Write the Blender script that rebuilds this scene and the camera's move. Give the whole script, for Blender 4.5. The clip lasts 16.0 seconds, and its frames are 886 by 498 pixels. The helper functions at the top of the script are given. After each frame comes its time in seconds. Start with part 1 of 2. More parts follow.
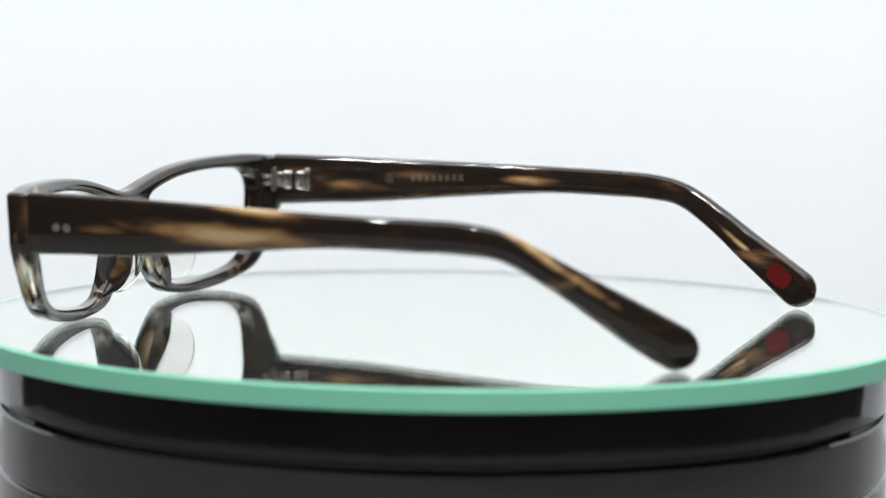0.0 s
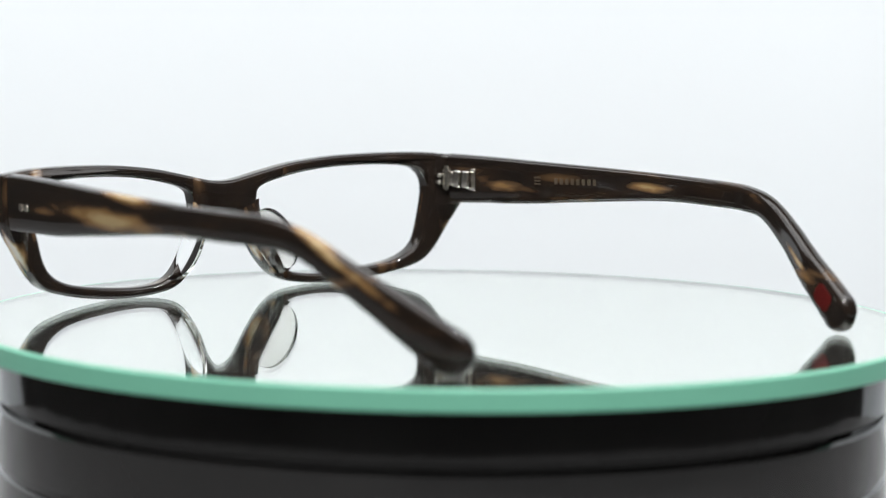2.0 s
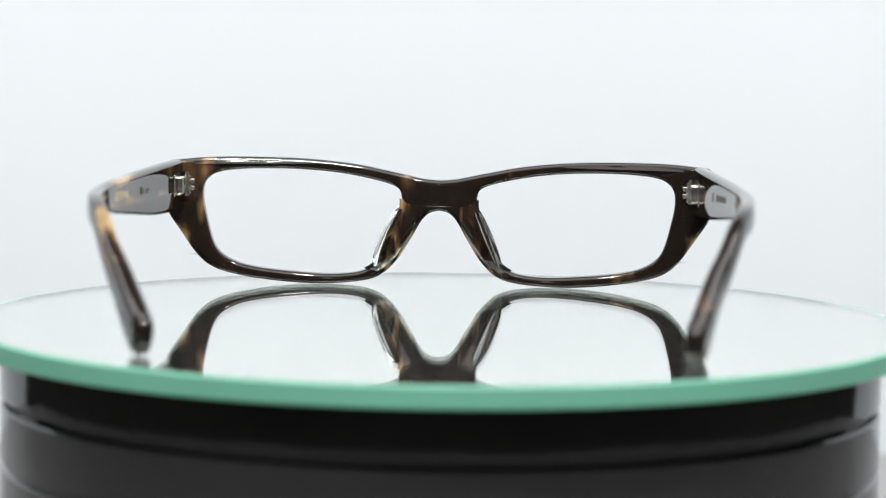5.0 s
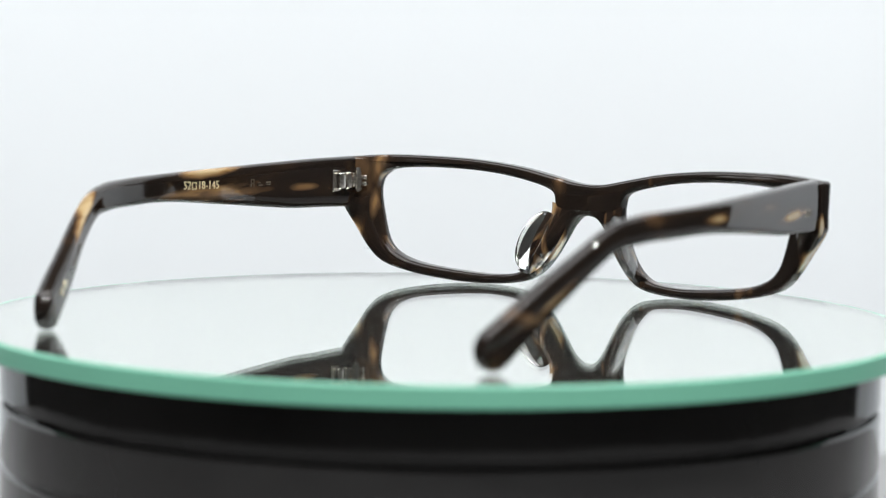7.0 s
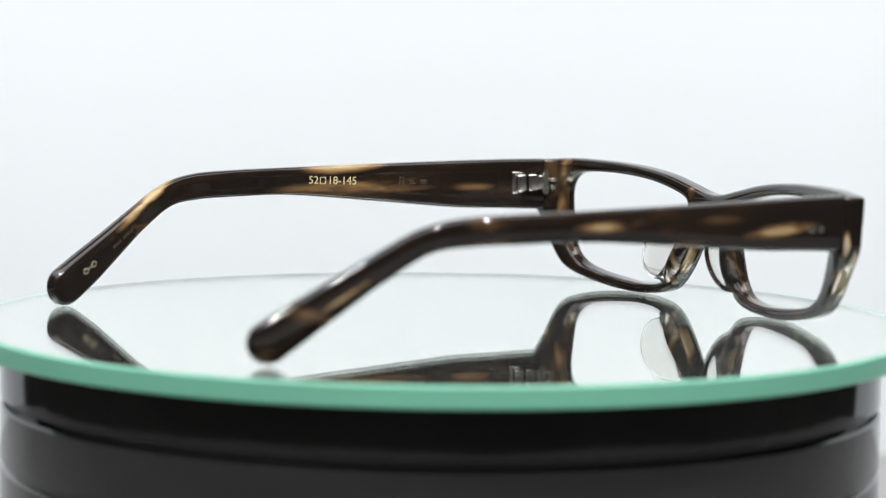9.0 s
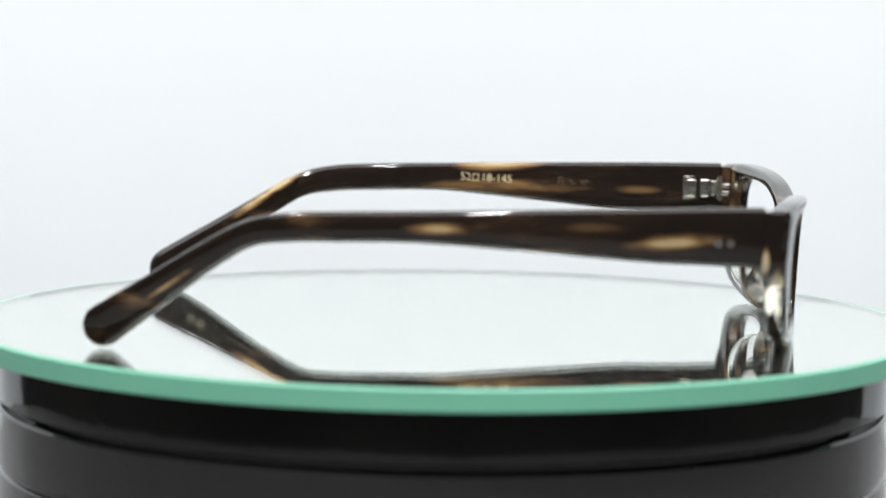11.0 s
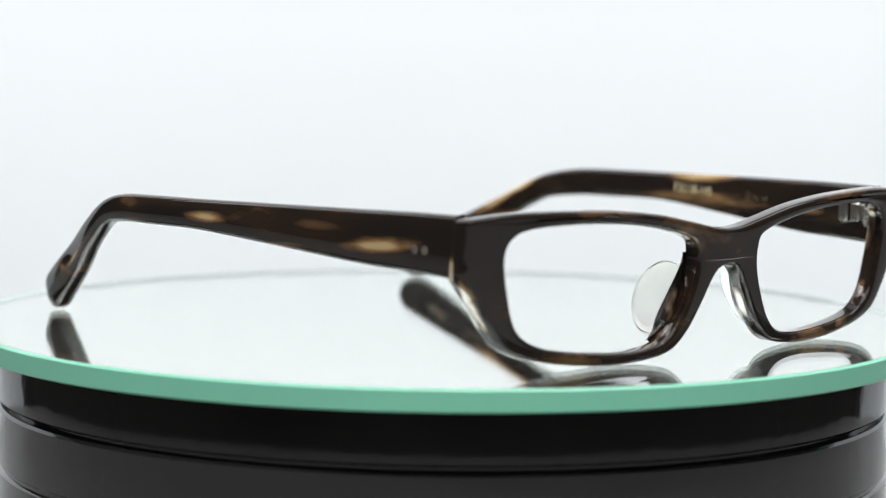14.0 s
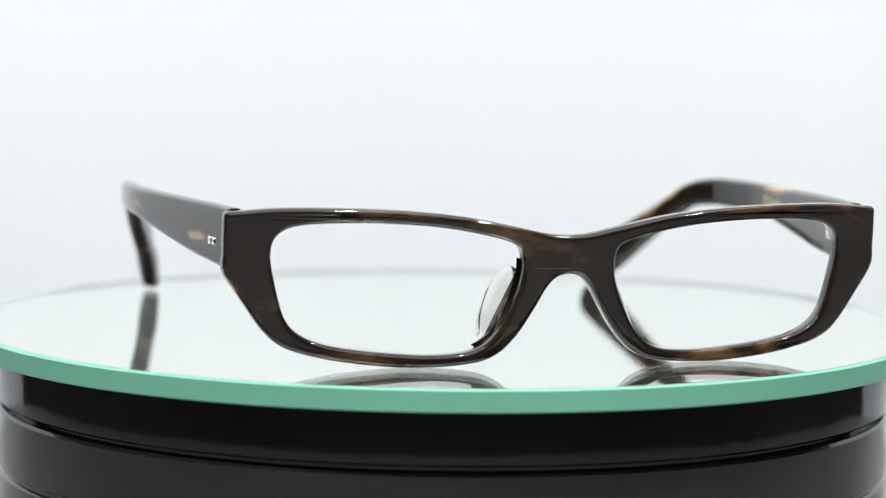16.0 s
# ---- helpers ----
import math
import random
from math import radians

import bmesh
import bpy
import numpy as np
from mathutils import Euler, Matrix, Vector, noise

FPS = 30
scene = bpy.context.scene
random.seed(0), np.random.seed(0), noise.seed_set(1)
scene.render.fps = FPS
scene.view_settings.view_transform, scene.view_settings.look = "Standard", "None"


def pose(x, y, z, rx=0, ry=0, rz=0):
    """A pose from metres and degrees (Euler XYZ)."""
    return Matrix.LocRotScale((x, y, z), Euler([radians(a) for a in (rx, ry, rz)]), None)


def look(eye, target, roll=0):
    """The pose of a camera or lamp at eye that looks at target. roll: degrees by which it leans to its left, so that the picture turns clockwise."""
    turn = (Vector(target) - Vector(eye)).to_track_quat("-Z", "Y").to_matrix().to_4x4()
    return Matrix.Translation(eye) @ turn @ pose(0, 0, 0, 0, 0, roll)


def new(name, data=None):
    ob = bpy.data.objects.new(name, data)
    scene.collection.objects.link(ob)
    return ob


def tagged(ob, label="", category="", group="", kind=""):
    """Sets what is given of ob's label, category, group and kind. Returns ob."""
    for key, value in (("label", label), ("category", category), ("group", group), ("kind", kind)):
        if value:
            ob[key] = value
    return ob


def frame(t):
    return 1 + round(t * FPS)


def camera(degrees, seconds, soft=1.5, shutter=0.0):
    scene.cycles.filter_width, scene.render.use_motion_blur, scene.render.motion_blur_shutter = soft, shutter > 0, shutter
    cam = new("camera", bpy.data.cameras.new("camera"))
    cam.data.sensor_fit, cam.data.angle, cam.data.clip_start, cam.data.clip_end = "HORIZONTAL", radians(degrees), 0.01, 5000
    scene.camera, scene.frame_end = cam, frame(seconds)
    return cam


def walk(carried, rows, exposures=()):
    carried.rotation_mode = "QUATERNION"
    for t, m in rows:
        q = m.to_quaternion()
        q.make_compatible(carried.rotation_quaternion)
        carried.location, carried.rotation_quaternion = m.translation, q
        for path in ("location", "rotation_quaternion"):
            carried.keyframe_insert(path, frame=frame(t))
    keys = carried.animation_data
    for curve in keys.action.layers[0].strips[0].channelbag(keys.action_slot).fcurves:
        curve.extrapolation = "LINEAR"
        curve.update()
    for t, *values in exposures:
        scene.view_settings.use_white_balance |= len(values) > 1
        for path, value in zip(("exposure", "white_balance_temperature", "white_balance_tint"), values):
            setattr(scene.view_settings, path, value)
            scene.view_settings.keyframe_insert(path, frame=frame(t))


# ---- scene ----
cam = camera(17.377, 16.0, soft=1.1)
cam.data.dof.use_dof = True
cam.data.dof.aperture_fstop = 13.0


def cam_pose(back, height, pitch, yaw, roll):
    return pose(0, -back, height, 90 + pitch, 0, yaw) @ pose(0, 0, 0, 0, 0, roll)


NEAR = cam_pose(0.65035, 0.08106, -5.713, 0.030, 0.776)
FAR = cam_pose(0.65795, 0.07841, -5.390, -0.012, 0.757)
walk(cam, [(0, NEAR), (1.0, NEAR), (2.1, NEAR), (2.2, FAR), (2.6, FAR), (6.0, FAR), (9.25, FAR), (9.45, NEAR), (10, NEAR), (13, NEAR), (16.0, NEAR)],
     exposures=[(0, 0.0), (2.0, -0.01), (3.0, -0.03), (5.5, -0.07), (7.0, -0.05), (9.0, -0.02), (12.5, -0.01), (16.0, -0.03)])
# the table turns about its axis at a steady rate, in degrees
TURN = [(t, 70.60 - 14.74 * t) for t in (0, 2, 4, 6, 8, 10, 12, 14, 16)]

# ---- light ----
world = bpy.data.worlds.new("studio")
world.use_nodes = True
world.node_tree.nodes["Background"].inputs[0].default_value = (0.75, 0.85, 1.0, 1)
world.node_tree.nodes["Background"].inputs[1].default_value = 0.05
scene.world = world


def softbox(eye, target, w, h, watts, colour=(1, 1, 1)):
    data = bpy.data.lights.new("softbox", "AREA")
    data.shape, data.size, data.size_y, data.energy, data.color = "RECTANGLE", w, h, watts, colour
    ob = new("softbox", data)
    ob.matrix_world = look(eye, target)
    return ob


softbox((0, 0.05, 1.35), (0, 0.35, 0), 1.4, 1.0, 12.8, (0.985, 0.99, 1.0))
softbox((0, -1.0, 1.55), (0, 0.2, 0), 1.6, 0.8, 7.8, (1.0, 0.99, 0.98))
softbox((-0.48, 0.22, 0.58), (0.1, 1.2, -0.10), 0.4, 0.4, 1.42, (0.98, 0.99, 1.0))
softbox((0.48, 0.22, 0.58), (-0.1, 1.2, -0.10), 0.4, 0.4, 1.08, (0.98, 0.99, 1.0))
softbox((-0.42, -0.55, 0.95), (0, 0.15, 0), 0.05, 0.05, 6.3)
softbox((0.10, -0.50, 1.0), (0, 0.15, 0), 0.05, 0.05, 6.3)
softbox((0.50, -0.30, 1.0), (0, 0.15, 0), 0.05, 0.05, 6.3)


# ---- materials ----
def material(name):
    m = bpy.data.materials.new(name)
    m.use_nodes = True
    return m, m.node_tree.nodes, m.node_tree.links, m.node_tree.nodes["Principled BSDF"]


def plain(name, colour, rough, metal=0.0, bump=0.0, scale=400.0, vary=0.06, depth=0.0004, **extra):
    m, n, l, b = material(name)
    b.inputs["Roughness"].default_value, b.inputs["Metallic"].default_value = rough, metal
    for key, value in extra.items():
        b.inputs[key.replace("_", " ")].default_value = value
    tc = n.new("ShaderNodeTexCoord")
    no = n.new("ShaderNodeTexNoise")
    no.inputs["Scale"].default_value, no.inputs["Detail"].default_value = scale, 4
    l.new(tc.outputs["Object"], no.inputs["Vector"])
    mix = n.new("ShaderNodeMix")
    mix.data_type = "RGBA"
    mix.inputs["A"].default_value = (*[c * (1 - vary) for c in colour], 1)
    mix.inputs["B"].default_value = (*[min(1, c * (1 + vary)) for c in colour], 1)
    l.new(no.outputs["Fac"], mix.inputs["Factor"])
    l.new(mix.outputs["Result"], b.inputs["Base Color"])
    if bump:
        bp = n.new("ShaderNodeBump")
        bp.inputs["Strength"].default_value, bp.inputs["Distance"].default_value = bump, depth
        l.new(no.outputs["Fac"], bp.inputs["Height"])
        l.new(bp.outputs["Normal"], b.inputs["Normal"])
    return m


def acetate(name, stretch, spots, seed, clear=0.55, low=0.5, high=0.7, pale=(0.66, 0.49, 0.26), amber=(0.30, 0.175, 0.07), ragged=2.6, fade=0.0):
    """Polished tortoise acetate: near-black brown with drawn-out amber and smoky clear streaks. spots: pale patches (centre, radii, strength)."""
    m, n, l, b = material(name)
    tc = n.new("ShaderNodeTexCoord")
    mp = n.new("ShaderNodeMapping")
    mp.inputs["Scale"].default_value = stretch
    mp.inputs["Location"].default_value = (seed, seed * 0.7, seed * 1.3)
    l.new(tc.outputs["Object"], mp.inputs["Vector"])
    big = n.new("ShaderNodeTexNoise")
    big.inputs["Scale"].default_value, big.inputs["Detail"].default_value, big.inputs["Distortion"].default_value = 1.0, 3, 0.6
    l.new(mp.outputs["Vector"], big.inputs["Vector"])
    fine = n.new("ShaderNodeTexNoise")
    fine.inputs["Scale"].default_value, fine.inputs["Detail"].default_value = 3.7, 8
    l.new(mp.outputs["Vector"], fine.inputs["Vector"])
    total = n.new("ShaderNodeMapRange")
    total.interpolation_type = "SMOOTHSTEP"
    total.inputs["From Min"].default_value, total.inputs["From Max"].default_value = low, high
    l.new(big.outputs["Fac"], total.inputs["Value"])
    last = total.outputs["Result"]
    for centre, radii, strength, *turn in spots:
        sm = n.new("ShaderNodeMapping")
        sm.vector_type = "TEXTURE"
        sm.inputs["Location"].default_value, sm.inputs["Scale"].default_value = centre, radii
        sm.inputs["Rotation"].default_value = (radians(turn[0]) if turn else 0.0, 0, 0)
        l.new(tc.outputs["Object"], sm.inputs["Vector"])
        le = n.new("ShaderNodeVectorMath")
        le.operation = "LENGTH"
        l.new(sm.outputs["Vector"], le.inputs[0])
        rag = n.new("ShaderNodeMath")
        rag.operation = "MULTIPLY_ADD"
        rag.inputs[1].default_value, rag.inputs[2].default_value = ragged, -ragged / 2
        l.new(fine.outputs["Fac"], rag.inputs[0])
        ad = n.new("ShaderNodeMath")
        l.new(le.outputs["Value"], ad.inputs[0]), l.new(rag.outputs[0], ad.inputs[1])
        fa = n.new("ShaderNodeMapRange")
        fa.interpolation_type = "SMOOTHSTEP"
        fa.inputs["From Min"].default_value, fa.inputs["From Max"].default_value = 1.3, 0.35 - fade
        fa.inputs["To Max"].default_value = strength
        l.new(ad.outputs[0], fa.inputs["Value"])
        mx = n.new("ShaderNodeMath")
        mx.operation = "MAXIMUM"
        l.new(last, mx.inputs[0]), l.new(fa.outputs["Result"], mx.inputs[1])
        last = mx.outputs[0]
    grain = n.new("ShaderNodeMath")
    grain.operation = "MULTIPLY_ADD"
    grain.inputs[1].default_value, grain.inputs[2].default_value = 0.5, -0.25
    l.new(fine.outputs["Fac"], grain.inputs[0])
    su = n.new("ShaderNodeMath")
    l.new(last, su.inputs[0]), l.new(grain.outputs[0], su.inputs[1])
    ramp = n.new("ShaderNodeValToRGB")
    ramp.color_ramp.elements[0].position, ramp.color_ramp.elements[0].color = 0.0, (0.014, 0.0103, 0.0083, 1)
    ramp.color_ramp.elements[1].position, ramp.color_ramp.elements[1].color = 1.0, (*pale, 1)
    for at, colour in ((0.22, (0.027, 0.0165, 0.0105, 1)), (0.45, (0.115, 0.066, 0.033, 1)), (0.7, (*amber, 1))):
        ramp.color_ramp.elements.new(at).color = colour
    l.new(su.outputs[0], ramp.inputs["Fac"])
    l.new(ramp.outputs["Color"], b.inputs["Base Color"])
    tr = n.new("ShaderNodeMapRange")
    tr.inputs["From Min"].default_value, tr.inputs["From Max"].default_value, tr.inputs["To Max"].default_value = 0.3, 0.9, clear
    l.new(su.outputs[0], tr.inputs["Value"])
    l.new(tr.outputs["Result"], b.inputs["Transmission Weight"])
    b.inputs["Roughness"].default_value, b.inputs["IOR"].default_value = 0.045, 1.54
    bp = n.new("ShaderNodeBump")
    bp.inputs["Strength"].default_value, bp.inputs["Distance"].default_value = 0.05, 0.0002
    l.new(fine.outputs["Fac"], bp.inputs["Height"])
    l.new(bp.outputs["Normal"], b.inputs["Normal"])
    return m


M_FRONT = acetate("tortoise_front", (38, 60, 60), [((-0.038, 0.072, 0.0005), (0.013, 0.02, 0.0030), 0.5), ((0.038, 0.072, 0.0005), (0.013, 0.02, 0.0030), 0.45), ((-0.0695, 0.0694, 0.013), (0.005, 0.0017, 0.011), 1.0), ((0.0595, 0.0694, 0.013), (0.005, 0.0017, 0.011), 1.0),
                                                   ((-0.0165, 0.0735, 0.008), (0.004, 0.0025, 0.008), 0.75), ((0.0065, 0.0735, 0.008), (0.004, 0.0025, 0.008), 0.75), ((-0.0648, 0.0697, 0.017), (0.0016, 0.0015, 0.010), 0.9), ((0.0546, 0.0697, 0.017), (0.0016, 0.0015, 0.010), 0.9), ((-0.045, 0.074, 0.0315), (0.012, 0.008, 0.002), 0.38), ((0.03, 0.074, 0.0315), (0.010, 0.008, 0.002), 0.38)], 3.1, 0.2, 0.52, 0.9)
M_REAR = acetate("streaked_clear_acetate", (60, 70, 26), [((-0.036, 0.076, 0.004), (0.016, 0.003, 0.0022), 0.7), ((0.026, 0.076, 0.004), (0.016, 0.003, 0.0022), 0.7), ((-0.0135, 0.0740, 0.011), (0.003, 0.004, 0.008), 0.85), ((0.0033, 0.0740, 0.011), (0.003, 0.004, 0.008), 0.85), ((-0.0180, 0.0700, 0.010), (0.0016, 0.006, 0.011), 1.0, 0), ((0.0080, 0.0700, 0.010), (0.0016, 0.006, 0.011), 1.0, 0), ((-0.0705, 0.0688, 0.014), (0.004, 0.0024, 0.009), 1.3, -8), ((0.0600, 0.0690, 0.013), (0.004, 0.0021, 0.009), 1.4, -8), ((0.0640, 0.0668, 0.0205), (0.003, 0.0010, 0.0035), 1.2), ((-0.0650, 0.0695, 0.0190), (0.0016, 0.0020, 0.006), 0.6)], 5.3, 0.45, 0.56, 0.85, (0.85, 0.72, 0.50), (0.42, 0.25, 0.10), 1.3)
M_TEMPLE_L = acetate("tortoise_left_temple", (90, 22, 110), [((-0.0775, 0.019, 0.0247), (0.006, 0.030, 0.0027), 1.0, 2), ((-0.0765, 0.012, 0.0300), (0.006, 0.014, 0.0018), 1.0, 4), ((-0.068, -0.044, 0.0238), (0.010, 0.022, 0.0012), 1.1, 35), ((-0.073, 0.048, 0.0245), (0.004, 0.010, 0.0015), 0.7)], 7.7, 0.35, 0.5, 0.92, ragged=1.7, fade=0.35)
M_TEMPLE_R = acetate("tortoise_right_temple", (90, 22, 110), [((0.066, 0.049, 0.0246), (0.009, 0.012, 0.0017), 1.2, 3), ((0.069, 0.001, 0.0270), (0.009, 0.008, 0.0014), 1.1), ((0.0605, -0.0545, 0.0142), (0.006, 0.010, 0.0008), 1.2, 35), ((0.064, 0.030, 0.0275), (0.008, 0.010, 0.0018), 0.5), ((0.0610, -0.034, 0.0272), (0.005, 0.006, 0.0016), 0.8, 20), ((0.068, 0.020, 0.0225), (0.008, 0.012, 0.0010), 0.5, 3)], 11.3, 0.35, 0.5, 0.95, ragged=1.7, fade=0.35)
M_ROOT = acetate("amber_streaked_acetate", (150, 60, 30), [], 2.4, 0.6, 0.45, 0.70, (0.88, 0.76, 0.55), (0.40, 0.24, 0.10))
M_PAD = plain("smoky_clear_acetate", (0.93, 0.90, 0.85), 0.03, Transmission_Weight=1.0, IOR=1.48, scale=120, vary=0.15)
M_STEEL = plain("brushed_steel", (0.80, 0.77, 0.71), 0.18, 1.0, bump=0.1, scale=900)
M_BRASS = plain("pale_gold", (0.90, 0.82, 0.60), 0.25, 0.85)
M_GOLD = plain("gold_print", (0.85, 0.74, 0.46), 0.35, 0.35)
M_DIM = plain("worn_print", (0.10, 0.078, 0.055), 0.35, 0.3, scale=2500, vary=0.7)
M_RED = plain("red_print", (0.085, 0.007, 0.006), 0.15, scale=900, vary=0.5)
M_MIRROR = plain("silvering", (0.94, 0.965, 0.94), 0.0, 1.0, scale=30, vary=0.01)
M_GLASS = plain("clear_glass", (0.975, 1.0, 0.965), 0.0, Transmission_Weight=0.985, IOR=1.5, vary=0.0)
M_EDGE = plain("ground_green_glass_edge", (0.19, 0.52, 0.37), 0.35, scale=60, vary=0.05, bump=0.05)
M_BLACK = plain("black_plastic", (0.020, 0.0193, 0.019), 0.09, scale=32, vary=0.45, bump=0.5, depth=0.0008, Specular_IOR_Level=0.5)
M_BACK = plain("mirror_backing_paint", (0.02, 0.02, 0.02), 0.6)
M_PAPER = plain("white_paper", (0.838, 0.868, 0.885), 0.9, scale=8, vary=0.01)
M_TABLE = plain("grey_laminate", (0.24, 0.24, 0.24), 0.5, scale=40, vary=0.1, bump=0.02)
M_WALL = plain("grey_wall", (0.17, 0.165, 0.16), 0.9, scale=6, vary=0.1)


# ---- building helpers ----
def mesh_of(name, bm, mat, smooth=35):
    bmesh.ops.recalc_face_normals(bm, faces=bm.faces)
    me = bpy.data.meshes.new(name)
    bm.to_mesh(me)
    bm.free()
    me.materials.append(mat)
    if smooth:
        me.shade_smooth()
        me.set_sharp_from_angle(angle=radians(smooth))
    return me


def part(name, bm, mat, parent, label="", smooth=35):
    ob = new(name, mesh_of(name, bm, mat, smooth))
    ob.parent = parent
    return tagged(ob, label) if label else ob


def lathe(profile, steps=256, closed=True):
    """Turns a profile of (radius, height) about the z axis."""
    bm = bmesh.new()
    rings = []
    for i in range(steps):
        a = 2 * math.pi * i / steps
        rings.append([bm.verts.new((r * math.cos(a), r * math.sin(a), z)) for r, z in profile])
    n = len(profile)
    for i in range(steps):
        p, q = rings[i], rings[(i + 1) % steps]
        for j in range(n if closed else n - 1):
            k = (j + 1) % n
            bm.faces.new((p[j], p[k], q[k], q[j]))
    return bm


def disc(radius, z, steps=256, thick=0.0001):
    bm = bmesh.new()
    top = [bm.verts.new((radius * math.cos(2 * math.pi * i / steps), radius * math.sin(2 * math.pi * i / steps), z)) for i in range(steps)]
    f = bm.faces.new(top)
    ext = bmesh.ops.extrude_face_region(bm, geom=[f])
    bmesh.ops.translate(bm, verts=[v for v in ext["geom"] if isinstance(v, bmesh.types.BMVert)], vec=(0, 0, -thick))
    return bm


def box(x0, x1, y0, y1, z0, z1, bevel=0.0, seg=3):
    bm = bmesh.new()
    bmesh.ops.create_cube(bm, size=1)
    for v in bm.verts:
        v.co = Vector((x0 + (v.co.x + 0.5) * (x1 - x0), y0 + (v.co.y + 0.5) * (y1 - y0), z0 + (v.co.z + 0.5) * (z1 - z0)))
    if bevel:
        bmesh.ops.bevel(bm, geom=bm.edges[:], offset=bevel, segments=seg, profile=0.6, affect="EDGES")
    return bm


def cylinder(a, b, radius, bevel=0.0, seg=20):
    a, b = Vector(a), Vector(b)
    bm = bmesh.new()
    bmesh.ops.create_cone(bm, cap_ends=True, segments=seg, radius1=radius, radius2=radius, depth=(b - a).length)
    if bevel:
        caps = [e for f in bm.faces if len(f.verts) > 4 for e in f.edges]
        bmesh.ops.bevel(bm, geom=caps, offset=bevel, segments=2, affect="EDGES")
    bmesh.ops.transform(bm, matrix=Matrix.Translation((a + b) / 2) @ (b - a).to_track_quat("Z", "Y").to_matrix().to_4x4(), verts=bm.verts)
    return bm


def smooth_line(points, per=8, closed=False):
    """Catmull-Rom through points of any dimension."""
    pts = [np.array(p, float) for p in points]
    n, out = len(pts), []
    for i in range(n if closed else n - 1):
        p0, p1, p2, p3 = (pts[(i + k) % n] if closed else pts[min(max(i + k, 0), n - 1)] for k in (-1, 0, 1, 2))
        for s in range(per):
            t = s / per
            out.append(0.5 * (2 * p1 + (p2 - p0) * t + (2 * p0 - 5 * p1 + 4 * p2 - p3) * t * t + (3 * p1 - p0 - 3 * p2 + p3) * t ** 3))
    if not closed:
        out.append(pts[-1])
    return out


# ---- the studio ----
def build_studio():
    # one sheet that runs up both sides and round behind the table
    # the side runs are unseen, added as white reflectors for arms and drum
    bm = bmesh.new()
    def course(e):
        plan = [(-0.6 - e, 0.42), (-0.6 - e, 0.8)] + [(-0.2 - (0.4 + e) * math.cos(a), 0.8 + (0.4 + e) * math.sin(a)) for a in (math.pi / 2 * k / 12 for k in range(1, 13))]
        return plan + [(-x, y) for x, y in reversed(plan)]
    rings = [[bm.verts.new((x, y, z)) for x, y in course(e)] for e, z in ((0, -0.84), (0, 1.25), (0.003, 1.25), (0.003, -0.84))]
    for p, q in zip(rings, rings[1:] + rings[:1]):
        for i in range(len(p) - 1):
            bm.faces.new((p[i], p[i + 1], q[i + 1], q[i]))
    sheet = new("backdrop", mesh_of("backdrop", bm, M_PAPER, 40))
    tagged(sheet, "seamless white paper backdrop with unseen sides added as reflectors", "backdrop", kind="structure")
    table = new("table")
    tagged(table, "dark grey laminate photo table under the turntable", "table")
    part("tabletop", box(-0.85, 0.85, -0.95, 0.40, -0.1245, -0.0945, 0.003), M_TABLE, table)
    for x in (-0.78, 0.78):
        for y in (-0.88, 0.32):
            part("leg", box(x - 0.02, x + 0.02, y - 0.02, y + 0.02, -0.845, -0.1245, 0.003), M_TABLE, table)
    for name, args in (("floor", (-2.2, 2.2, -2.2, 1.6, -0.945, -0.845)), ("wall_south", (-2.2, 2.2, -2.3, -2.2, -0.845, 1.9)), ("wall_north", (-2.2, 2.2, 1.6, 1.7, -0.845, 1.9)),
                       ("wall_west", (-2.3, -2.2, -2.3, 1.7, -0.845, 1.9)), ("wall_east", (2.2, 2.3, -2.3, 1.7, -0.845, 1.9)), ("ceiling", (-2.3, 2.3, -2.3, 1.7, 1.9, 2.0))):
        ob = new(name, mesh_of(name, box(*args), M_WALL, 0))
        tagged(ob, "plain dark grey " + name.split("_")[0] + " of the studio", name.split("_")[0], kind="structure")


RIM, DRUM = 0.1068, 0.0997


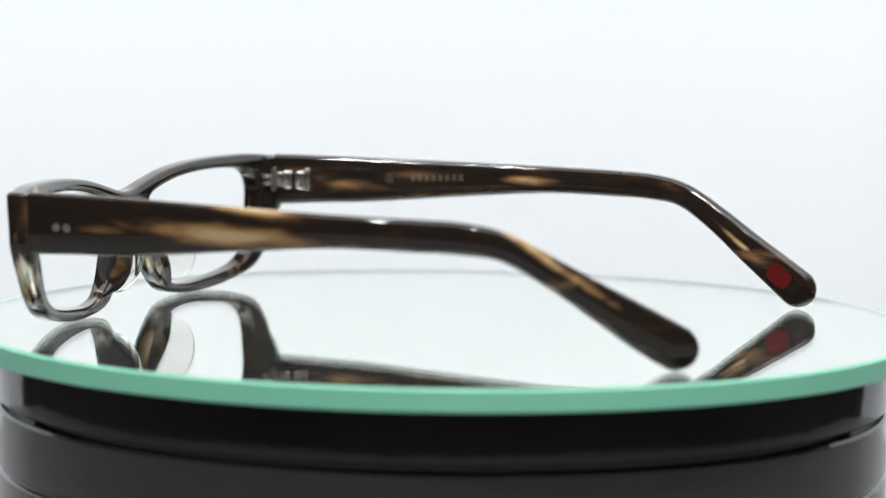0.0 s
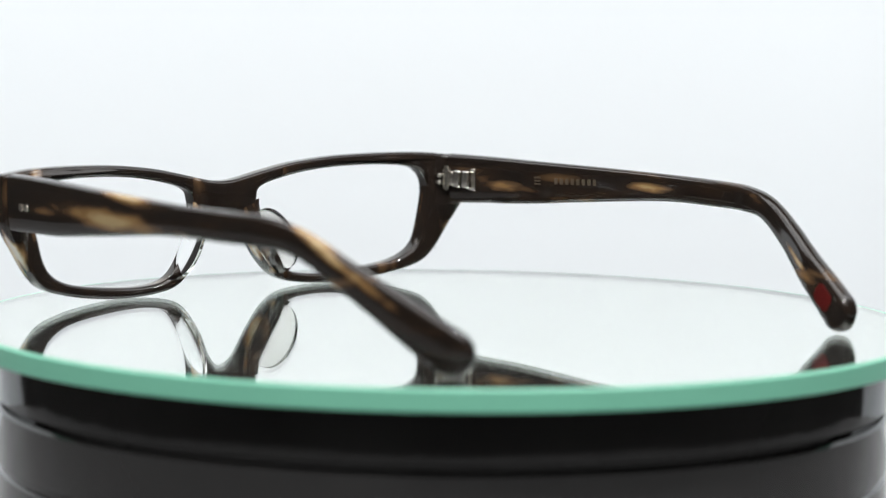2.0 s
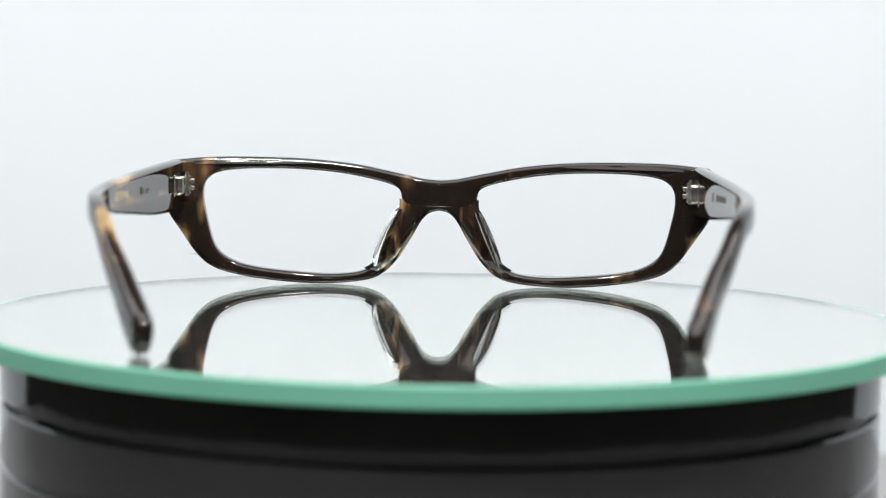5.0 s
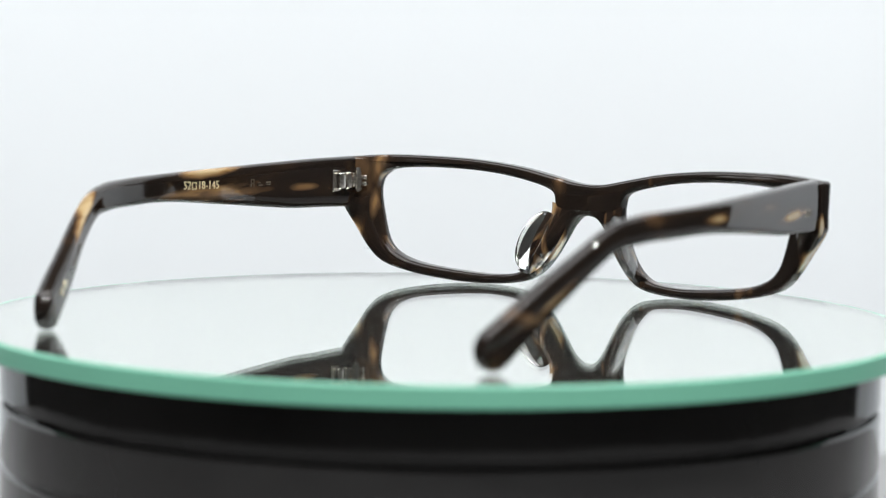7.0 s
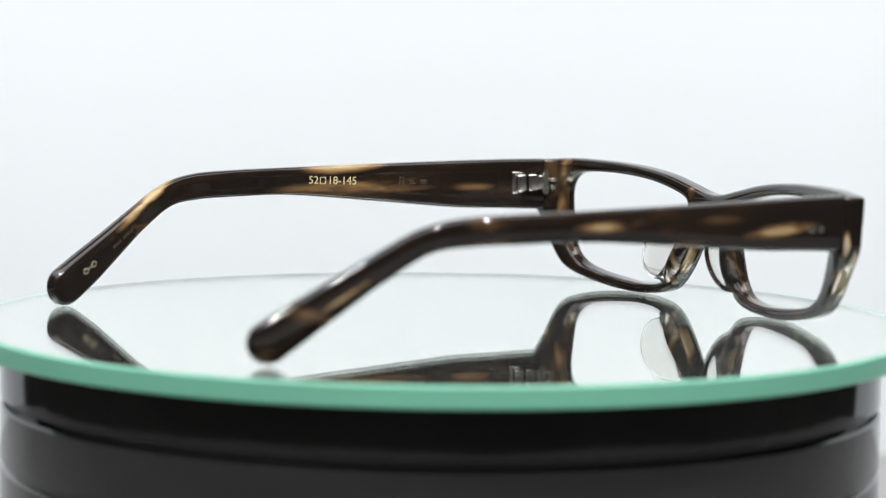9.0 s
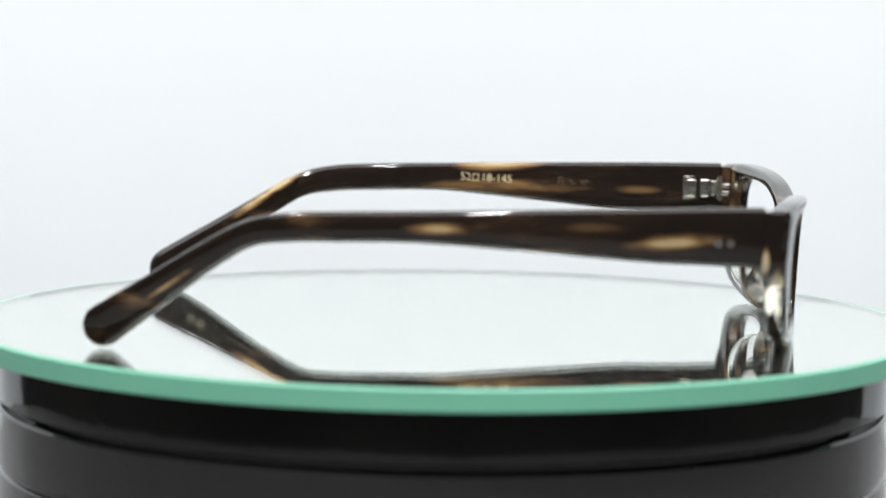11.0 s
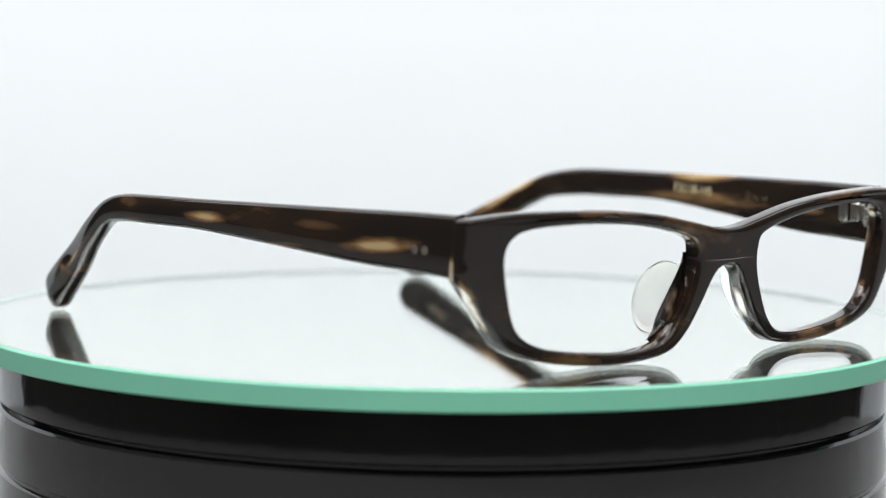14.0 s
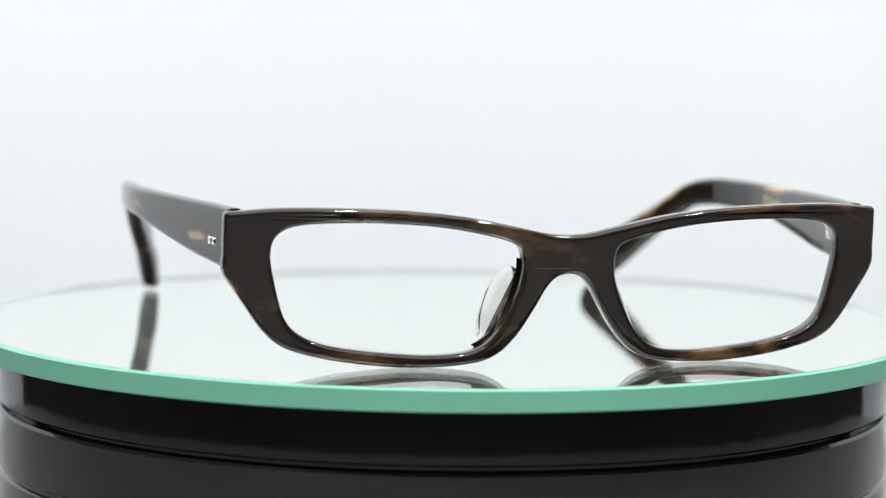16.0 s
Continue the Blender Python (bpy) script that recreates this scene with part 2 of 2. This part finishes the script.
def build_turntable():
    table = new("turntable")
    tagged(table, "round mirror-topped display turntable with a glossy black drum", "turntable")
    upper = [(0.0, -0.0050), (DRUM - 0.002, -0.0050), (DRUM - 0.0006, -0.0056), (DRUM, -0.007), (DRUM, -0.0158), (DRUM - 0.0006, -0.0164), (0.0, -0.0164)]
    part("rotating_plate", lathe(upper, closed=False), M_BLACK, table, "glossy black rotating rim of the drum")
    part("groove", lathe([(0.0, -0.0164), (DRUM - 0.0022, -0.0164), (DRUM - 0.0022, -0.0176), (0.0, -0.0176)], closed=False), M_BLACK, table)
    lower = [(0.0, -0.0176), (DRUM - 0.0006, -0.0176), (DRUM, -0.0182), (DRUM, -0.0300), (DRUM - 0.0008, -0.0306), (DRUM - 0.0008, -0.0314), (DRUM, -0.0320), (DRUM, -0.0930), (DRUM - 0.001, -0.0940), (0.0, -0.0940)]
    part("drum", lathe(lower, closed=False), M_BLACK, table, "glossy black plastic drum")
    glass = part("glass_disc", lathe([(0.0, 0.0), (RIM - 0.0012, 0.0), (RIM - 0.0012, -0.0046), (0.0, -0.0046)], closed=False), M_GLASS, table, "clear glass disc, silvered underneath")
    part("silvering", disc(RIM - 0.0016, -0.0042), M_MIRROR, glass, "mirror coating under the glass", smooth=0)
    part("backing", lathe([(0.0, -0.00475), (RIM - 0.0014, -0.00475), (RIM - 0.0014, -0.00495), (0.0, -0.00495)], closed=False), M_BACK, table, "dark paint on the back of the mirror")
    part("glass_edge", lathe([(RIM - 0.0011, -0.00005), (RIM - 0.0004, -0.00005), (RIM, -0.0004), (RIM, -0.0044), (RIM - 0.0004, -0.0047), (RIM - 0.0011, -0.0047)]), M_EDGE, table, "green ground edge of the glass")
    return table


# ---- the spectacles ----
CX = -0.0051
OPENING = [(9.6, 22), (11.2, 24.8), (19, 27.0), (29, 28.5), (41.5, 29.1), (53.2, 28.6), (58.0, 26.8), (59.5, 23.0), (58.4, 16.2), (56.2, 9.4), (52.0, 5.9), (45, 4.0), (33, 2.75), (25, 2.6), (18.6, 3.7), (14.4, 7.2), (11.2, 13.4), (9.7, 18)]
OUTLINE = [(0, 26.5), (4.5, 26.9), (12, 28.5), (22, 30.4), (36, 31.7), (55, 32.0), (65.5, 31.3), (68.2, 30.8), (68.5, 28.6), (68.5, 23), (68.3, 18.8), (64.6, 12.9), (60.6, 7.3), (56.6, 4.1), (50, 2.1), (41, 0.7), (31, 0.05), (21, 0.6), (15, 2.2), (10.6, 6.2), (7, 11.8), (4.6, 16.0), (2.4, 18.2), (0, 18.8)]


def bend(u):
    return -0.0083 * (u / 0.067) ** 2


def skew(y):
    """The arms lean a little to one side towards their tips."""
    return 0.0051 * (0.072 - y) / 0.142


def build_front(glasses):
    half = smooth_line(OUTLINE, 6)
    outer = half + [p * np.array((-1, 1)) for p in half[-2:0:-1]]
    hole = smooth_line(OPENING, 6, True)
    cu = bpy.data.curves.new("front", "CURVE")
    cu.dimensions, cu.fill_mode = "2D", "BOTH"
    cu.extrude, cu.bevel_depth, cu.bevel_resolution, cu.offset = 0.0012, 0.0011, 4, -0.0011
    for loop in (outer, hole, [p * np.array((-1, 1)) for p in hole]):
        sp = cu.splines.new("POLY")
        sp.points.add(len(loop) - 1)
        for p, q in zip(sp.points, loop):
            p.co = (q[0] / 1000, q[1] / 1000, 0, 1)
        sp.use_cyclic_u = True
    tmp = bpy.data.objects.new("tmp", cu)
    scene.collection.objects.link(tmp)
    me = bpy.data.meshes.new_from_object(tmp.evaluated_get(bpy.context.evaluated_depsgraph_get()))
    bpy.data.objects.remove(tmp)
    bpy.data.curves.remove(cu)
    bm = bmesh.new()
    bm.from_mesh(me)
    bpy.data.meshes.remove(me)
    bmesh.ops.remove_doubles(bm, verts=bm.verts, dist=1e-6)
    rear = bm.copy()
    # a dark sheet laminated on a clear streaked one: the joint runs through the middle of the thickness
    for layer, keep_front in ((bm, True), (rear, False)):
        cut = bmesh.ops.bisect_plane(layer, geom=layer.verts[:] + layer.edges[:] + layer.faces[:], plane_co=(0, 0, 0.0002), plane_no=(0, 0, 1), clear_inner=keep_front, clear_outer=not keep_front)
        if keep_front:
            bmesh.ops.triangle_fill(layer, use_beauty=True, edges=[e for e in cut["geom_cut"] if isinstance(e, bmesh.types.BMEdge)])
        for v in layer.verts:
            u, z, d = v.co
            v.co = Vector((u + CX, 0.0770 + d + bend(u) + 0.075 * (z - 0.0155), z + 0.00005))
    front = part("front", bm, M_FRONT, glasses, "dark tortoise acetate front", 40)
    part("rear_layer", rear, M_REAR, front, "clear streaked acetate backing of the front", 40)
    return front


def bowed(side, y):
    """How far an arm is bent out of its drawn line, in millimetres: outwards, down, and half a height more. The left one bows out behind, the right one in."""
    if side < 0:
        return np.interp(y, (-69, -47.5, -38.5, -30, -19, -3, 17, 42, 55, 66.5), (1.3, 1.8, 2.2, 2.6, 2.6, 1.5, -0.6, -1.7, -1.4, -0.3)), np.interp(y, (-69, -58, -38, -10, 66), (0, 0.2, 0.9, 0.95, 0.45)), np.interp(y, (-69, -50, -30, 42, 66), (0.3, 0.5, 0.55, 0.5, 0.3))
    return np.interp(y, (-69, -56, -47.5, -38.5, -30, -19, -3, 17, 42, 55, 66.5), (-1.1, -2.0, -2.1, -2.0, -1.8, -2.1, -2.8, -3.8, -3.6, -2.6, -1.0)), np.interp(y, (-60, -50, -36, -10, 30), (0, -0.15, 0.3, 0.4, 0)), np.interp(y, (-66, -50, -30, 0, 30), (0, 0.5, 0.35, 0.35, 0.0))


def arm_line(side):
    # along the arm: y, z of the middle, half height, distance from the middle plane, half thickness
    st = [(66.5, 25.2, 6.3, 66.6, 1.9), (55, 25.5, 5.95, 69.2, 1.9), (42, 25.7, 5.5, 71.4, 1.85), (17, 26.7, 4.05, 73.7, 1.8), (-3, 27.4, 2.95, 73.6, 1.75), (-19, 27.25, 2.8, 72.0, 1.75), (-30, 26.8, 2.7, 70.2, 1.75),
          (-38.5, 25.0, 2.4, 68.3, 1.75), (-47.5, 19.45, 2.55, 65.6, 1.85), (-56.4, 13.25, 3.3, 62.0, 2.0), (-63.8, 8.2, 4.05, 59.2, 2.1), (-68.8, 4.7, 4.45, 57.2, 2.1)]
    if side < 0:
        st[-1] = (-69.4, 4.65, 4.3, 57.0, 2.1)
    return smooth_line([(y, z - bowed(side, y)[1], h + bowed(side, y)[2], u + bowed(side, y)[0], w) for y, z, h, u, w in st], 7)


def arm_axes(line, i, side):
    """Along, up and outwards at a station of an arm."""
    p, a, b = line[i], line[max(i - 1, 0)], line[min(i + 1, len(line) - 1)]
    t = Vector((b[3] - a[3], b[0] - a[0], b[1] - a[1])).normalized()
    up = (Vector((0, 0, 1)) - t * t.z).normalized()
    out = up.cross(t).normalized()
    if out.x < 0:
        out = -out
    # the right tip is twisted a little, its lower edge towards the head
    twist = radians(np.interp(p[0], (-50, -32), (5, 0))) if side > 0 else 0.0
    return t, up * math.cos(twist) + out * math.sin(twist), out * math.cos(twist) - up * math.sin(twist)


def arm_place(side, q):
    return Vector((CX + skew(q.y / 1000) + side * q.x / 1000, q.y / 1000, q.z / 1000 + 0.0001))


def build_temple(glasses, side, mat):
    line = arm_line(side)
    end, d = line[-1], line[-1] - line[-2]
    d = d / math.hypot(d[0], d[1])
    for k in range(1, 9):
        a = math.pi / 2 * k / 8.4
        p = end + d * end[2] * math.sin(a)
        p[2], p[4] = end[2] * math.cos(a), end[4] * math.cos(a) ** 0.45
        line.append(p)
    bm, rings = bmesh.new(), []
    for i, p in enumerate(line):
        t, up, out = arm_axes(line, i, side)
        mid, h, w = Vector((p[3], p[0], p[1])), p[2], p[4]
        ring = []
        # rounded all round, with a soft crease along the outer face
        r = min(0.9, h * 0.4)
        half = [(1.06, 0.0), (1.04, 0.5 * (h - 1.4 * r)), (0.99, h - 1.4 * r), (0.93, h - 0.9 * r), (0.78, h - 0.45 * r), (0.45, h - 0.11 * r), (0.0, h), (-0.5, h - 0.11 * r), (-0.82, h - 0.45 * r), (-0.95, h - 0.9 * r), (-1.0, h - 1.4 * r), (-1.0, 0.5 * (h - 1.4 * r)), (-1.0, 0.0)]
        for o, e in half + [(o, -e) for o, e in half[-2:0:-1]]:
            q = mid + out * (o * w) + up * e
            ring.append(bm.verts.new(arm_place(side, q)))
        rings.append(ring)
    for p, q in zip(rings, rings[1:]):
        for j in range(len(p)):
            k = (j + 1) % len(p)
            bm.faces.new((p[j], p[k], q[k], q[j]))
    bm.faces.new(rings[0])
    bm.faces.new(rings[-1])
    return part("temple", bm, mat, glasses, "streaked tortoise acetate temple arm", 50)


def inner_face(side, y, lift=0.0):
    """A place just proud of an arm's inner face, lift millimetres above its middle, as a pose whose x runs along the arm and whose z points to the middle."""
    line = arm_line(side)
    i = min(range(len(line)), key=lambda k: abs(line[k][0] - y * 1000))
    t, up, out = arm_axes(line, i, side)
    p = line[i]
    o = Vector((p[3], p[0], p[1])) + t * ((p[0] - y * 1000) / abs(t.y)) + up * lift - out * (p[4] + 0.05)
    zero = arm_place(side, Vector((0, 0, 0)))
    along, above = (arm_place(side, t * side) - zero).normalized(), (arm_place(side, up) - zero).normalized()
    facing = along.cross(above).normalized()
    m = Matrix((along, facing.cross(along), facing)).transposed().to_4x4()
    m.translation = arm_place(side, o)
    return m


def bars(m, items):
    """Flat bars (x, y, width, height) in millimetres on the pose m."""
    bm = bmesh.new()
    for x, y, w, h in items:
        b = bmesh.ops.create_cube(bm, size=1)
        for v in b["verts"]:
            v.co = m @ Vector(((x + v.co.x * w) / 1000, (y + v.co.y * h) / 1000, 0.00003 + v.co.z * 0.0001))
    return bm


def letters(m, body, size):
    cu = bpy.data.curves.new("letters", "FONT")
    cu.body, cu.size, cu.align_x, cu.align_y, cu.extrude = body, size, "LEFT", "CENTER", 0.00004
    tmp = bpy.data.objects.new("tmp", cu)
    scene.collection.objects.link(tmp)
    me = bpy.data.meshes.new_from_object(tmp.evaluated_get(bpy.context.evaluated_depsgraph_get()))
    bpy.data.objects.remove(tmp)
    bpy.data.curves.remove(cu)
    bm = bmesh.new()
    bm.from_mesh(me)
    bpy.data.meshes.remove(me)
    bmesh.ops.transform(bm, matrix=m, verts=bm.verts)
    return bm


def build_marks(left, right):
    m = inner_face(-1, 0.0083, 0.3)
    part("size_marking", letters(m @ pose(-0.0064, 0, 0), "52", 0.0028), M_GOLD, left, "gold stamped size number", 0)
    part("size_marking", bars(m, [(-2.5, 0.8, 1.6, 0.2), (-2.5, -0.8, 1.6, 0.2), (-3.2, 0, 0.2, 1.6), (-1.8, 0, 0.2, 1.6)]), M_GOLD, left, "gold stamped square", 0)
    part("size_marking", letters(m @ pose(-0.0012, 0, 0), "18-145", 0.0028), M_GOLD, left, "gold stamped size number", 0)
    m = inner_face(-1, 0.030, 0.4)
    part("stamped_mark", bars(m, [(-3.4, 0.3, 0.3, 2.0), (-2.4, 0.3, 0.3, 2.0), (-2.9, 1.1, 1.2, 0.25), (-2.9, 0.2, 1.2, 0.25), (-0.4, 0.3, 1.3, 0.3), (0.1, -0.3, 1.6, 0.3), (3.0, 0.4, 1.8, 0.5), (3.0, -0.2, 1.6, 0.3)]), M_DIM, left, "faded stamped mark", 0)
    m = inner_face(-1, -0.0635, 0.3)
    for x in (-1.5, 1.5):
        bm = bmesh.new()
        ring = [(0.95 * math.cos(a), 0.8 * math.sin(a)) for a in (2 * math.pi * k / 20 for k in range(20))]
        inn = [(p * 0.5, q * 0.5) for p, q in ring]
        o = [bm.verts.new(m @ Vector(((x + p) / 1000, q / 1000, 0.00012))) for p, q in ring]
        i = [bm.verts.new(m @ Vector(((x + p) / 1000, q / 1000, 0.00012))) for p, q in inn]
        base = [bm.verts.new(m @ Vector(((x + p * 1.05) / 1000, q * 1.05 / 1000, -0.0001))) for p, q in ring]
        for k in range(20):
            n = (k + 1) % 20
            bm.faces.new((o[k], o[n], i[n], i[k])), bm.faces.new((base[k], base[n], o[n], o[k]))
        part("inlaid_ring", bm, M_BRASS, left, "small pale gold inlaid ring")
    m2 = inner_face(-1, -0.0535, -0.2)
    part("stamped_mark", bars(m2, [(-3.6 + 0.8 * k, 0, 0.5, 0.65) for k in range(10) if k != 4]), M_DIM, left, "tiny faded stamped line", 0)
    part("inlaid_bar", bars(m, [(0, 0, 1.2, 0.4)]), M_BRASS, left, "small pale gold inlaid bar", 0)
    m = inner_face(1, 0.036, 0.4)
    part("stamped_mark", bars(m, [(-1.0, 0.9, 1.9, 0.4), (-1.0, 0.1, 1.9, 0.4), (-1.0, -0.7, 1.9, 0.4)]), M_DIM, right, "faded stamped emblem", 0)
    for k in range(8):
        part("stamped_bar", bars(m, [(5.0 + 1.75 * k, 0.1, 1.0, 1.5)]), M_DIM, right, "faded stamped bar", 0)
    m = inner_face(1, -0.0650, 0.0)
    bm = bmesh.new()
    shape = [(3.2 * math.copysign(abs(math.cos(a)) ** 0.6, math.cos(a)), 2.3 * math.copysign(abs(math.sin(a)) ** 0.6, math.sin(a))) for a in (2 * math.pi * k / 28 for k in range(28))]
    top = bm.faces.new([bm.verts.new(m @ Vector((x / 1000, y / 1000, 0.00009))) for x, y in shape])
    low = bmesh.ops.extrude_face_region(bm, geom=[top])
    bmesh.ops.translate(bm, verts=[v for v in low["geom"] if isinstance(v, bmesh.types.BMVert)], vec=m.to_3x3() @ Vector((0, 0, -0.00015)))
    part("red_emblem", bm, M_RED, right, "dark red stamped emblem", 0)


def build_pads(glasses):
    # down the nose side of a rim: notch edge (u, z), opening edge (u, z), how far the pad's root stands back
    root = [((3.2, 20.3), (10.4, 22.0), 0.0), ((4.9, 16.2), (10.6, 18.0), 1.3), ((7.2, 11.9), (11.9, 13.0), 2.7), ((9.6, 8.2), (13.7, 9.2), 2.9), ((12.2, 5.0), (16.2, 6.2), 1.8), ((15.8, 2.7), (19.0, 4.3), 0.0)]
    for side in (-1, 1):
        bm, rings = bmesh.new(), []
        for u0, z0, u1, z1, depth in smooth_line([(*a, *b, d) for a, b, d in root], 4):
            ring = []
            # from the notch edge round the back to the opening edge; the back is narrower and splayed outwards
            for across, back in ((0.06, -0.3), (0.12, 0.45), (0.30, 0.82), (0.52, 0.98), (0.74, 0.90), (0.90, 0.6), (0.95, -0.3)):
                u, z = u0 + (u1 - u0) * across + 0.1 * depth * max(back, 0), z0 + (z1 - z0) * across
                y = 74.9 + bend(u / 1000) * 1000 + 0.075 * (z - 15.5) - depth * back
                ring.append(bm.verts.new((CX + side * u / 1000, y / 1000, z / 1000)))
            rings.append(ring)
        for p, q in zip(rings, rings[1:]):
            for j in range(len(p)):
                bm.faces.new((p[j], p[(j + 1) % len(p)], q[(j + 1) % len(p)], q[j]))
        bm.faces.new(rings[0]), bm.faces.new(rings[-1])
        part("pad_root", bm, M_ROOT, glasses, "streaked amber root of a nose pad", 60)
        bm = bmesh.new()
        bmesh.ops.create_uvsphere(bm, u_segments=36, v_segments=20, radius=1)
        along = Vector((side * 6.2, -0.5, -15)).normalized()
        back = Vector((side * 0.22, -0.97, 0)).normalized()
        back = (back - along * back.dot(along)).normalized()
        thick = along.cross(back)
        for v in bm.verts:
            c = v.co
            v.co = along * c.x * 0.0082 + back * c.y * 0.0063 + thick * math.copysign(abs(c.z) ** 0.45, c.z) * 0.0008
        pad = part("nose_pad", bm, M_PAD, glasses, "smoky clear moulded nose pad")
        pad.location = (CX + side * 0.0128, 0.0718, 0.0122)
        if side < 0:
            cam.data.dof.focus_object = pad


def build_ends(glasses):
    for side in (-1, 1):
        # height, inner and outer distance from the middle, back of the block
        levels = [(30.9, 60.8, 68.2, 66.8), (25.0, 61.6, 68.4, 66.5), (19.2, 60.8, 68.3, 65.8), (16.2, 60.6, 66.4, 66.4), (12.9, 59.6, 64.2, 67.2), (9.4, 58.2, 61.7, 68.0), (7.4, 57.2, 59.8, 69.0)]
        bm, rings = bmesh.new(), []
        for z, a, b, y in levels:
            front = 76.6 - 8.3 * (b / 67) ** 2 + 0.075 * (z - 15.5)
            rings.append([bm.verts.new((CX + side * u / 1000, v / 1000, z / 1000)) for u, v in ((a, front), (b, front), (b, y), (min(a + 3.2, b - 0.8), y))])
        for p, q in zip(rings, rings[1:]):
            for j in range(4):
                bm.faces.new((p[j], p[(j + 1) % 4], q[(j + 1) % 4], q[j]))
        bm.faces.new(rings[0]), bm.faces.new(rings[-1])
        bmesh.ops.bevel(bm, geom=bm.edges[:], offset=0.0006, segments=2, profile=0.6, affect="EDGES")
        part("end_piece", bm, M_REAR, glasses, "tortoise end piece with a mitred joint", 50)
        hx = CX + skew(0.062) + side * (0.0652 if side < 0 else 0.0645)
        hinge = part("hinge", box(*sorted((hx - side * 0.0001, hx + side * 0.0010)), 0.0572, 0.0650, 0.0226, 0.0282, 0.0004), M_STEEL, glasses, "five-barrel steel hinge")
        for k in range(2):
            y = 0.0579 + k * 0.0034
            part("lug", box(*sorted((hx - side * 0.0019, hx + side * 0.0004)), y, y + 0.0026, 0.0232, 0.0276, 0.0007), M_STEEL, hinge)
        part("hinge_leaf", box(*sorted((hx - side * 0.0016, hx + side * 0.0004)), 0.0640, 0.0660, 0.0236, 0.0272, 0.0004), M_STEEL, hinge)
        for k in range(5):
            z = 0.0227 + k * 0.00104
            part("barrel", cylinder((hx - side * 0.0014, 0.0664, z), (hx - side * 0.0014, 0.0664, z + 0.0009), 0.0013, 0.0003), M_STEEL, hinge)
        part("screw", cylinder((hx - side * 0.0014, 0.0664, 0.0223), (hx - side * 0.0014, 0.0664, 0.0286), 0.0008, 0.0002), M_STEEL, hinge)
        for k in range(2):
            z = 0.0238 + k * 0.0018
            part("lug", box(*sorted((hx - side * 0.0036, hx - side * 0.0010)), 0.0668, 0.0690, z, z + 0.00105, 0.0004), M_STEEL, hinge)
        for y, u in ((0.0572, 0.0706), (0.0597, 0.0700)):
            x = CX + skew(y) + side * (u + bowed(side, y * 1000)[0] / 1000)
            part("rivet", cylinder((x - side * 0.0016, y, 0.0244), (x + side * 0.00035, y, 0.0244), 0.0009, 0.00012), M_STEEL, glasses, "round steel rivet head")


glasses = new("eyeglasses")
tagged(glasses, "open tortoiseshell acetate eyeglasses without lenses, standing on the mirror", "eyeglasses")
build_studio()
turntable = build_turntable()
build_front(glasses)
build_marks(build_temple(glasses, -1, M_TEMPLE_L), build_temple(glasses, 1, M_TEMPLE_R))
build_pads(glasses)
build_ends(glasses)


def motions():
    for thing in (turntable, glasses):
        walk(thing, [(t, pose(0, 0, 0, 0, 0, a)) for t, a in TURN])


motions()
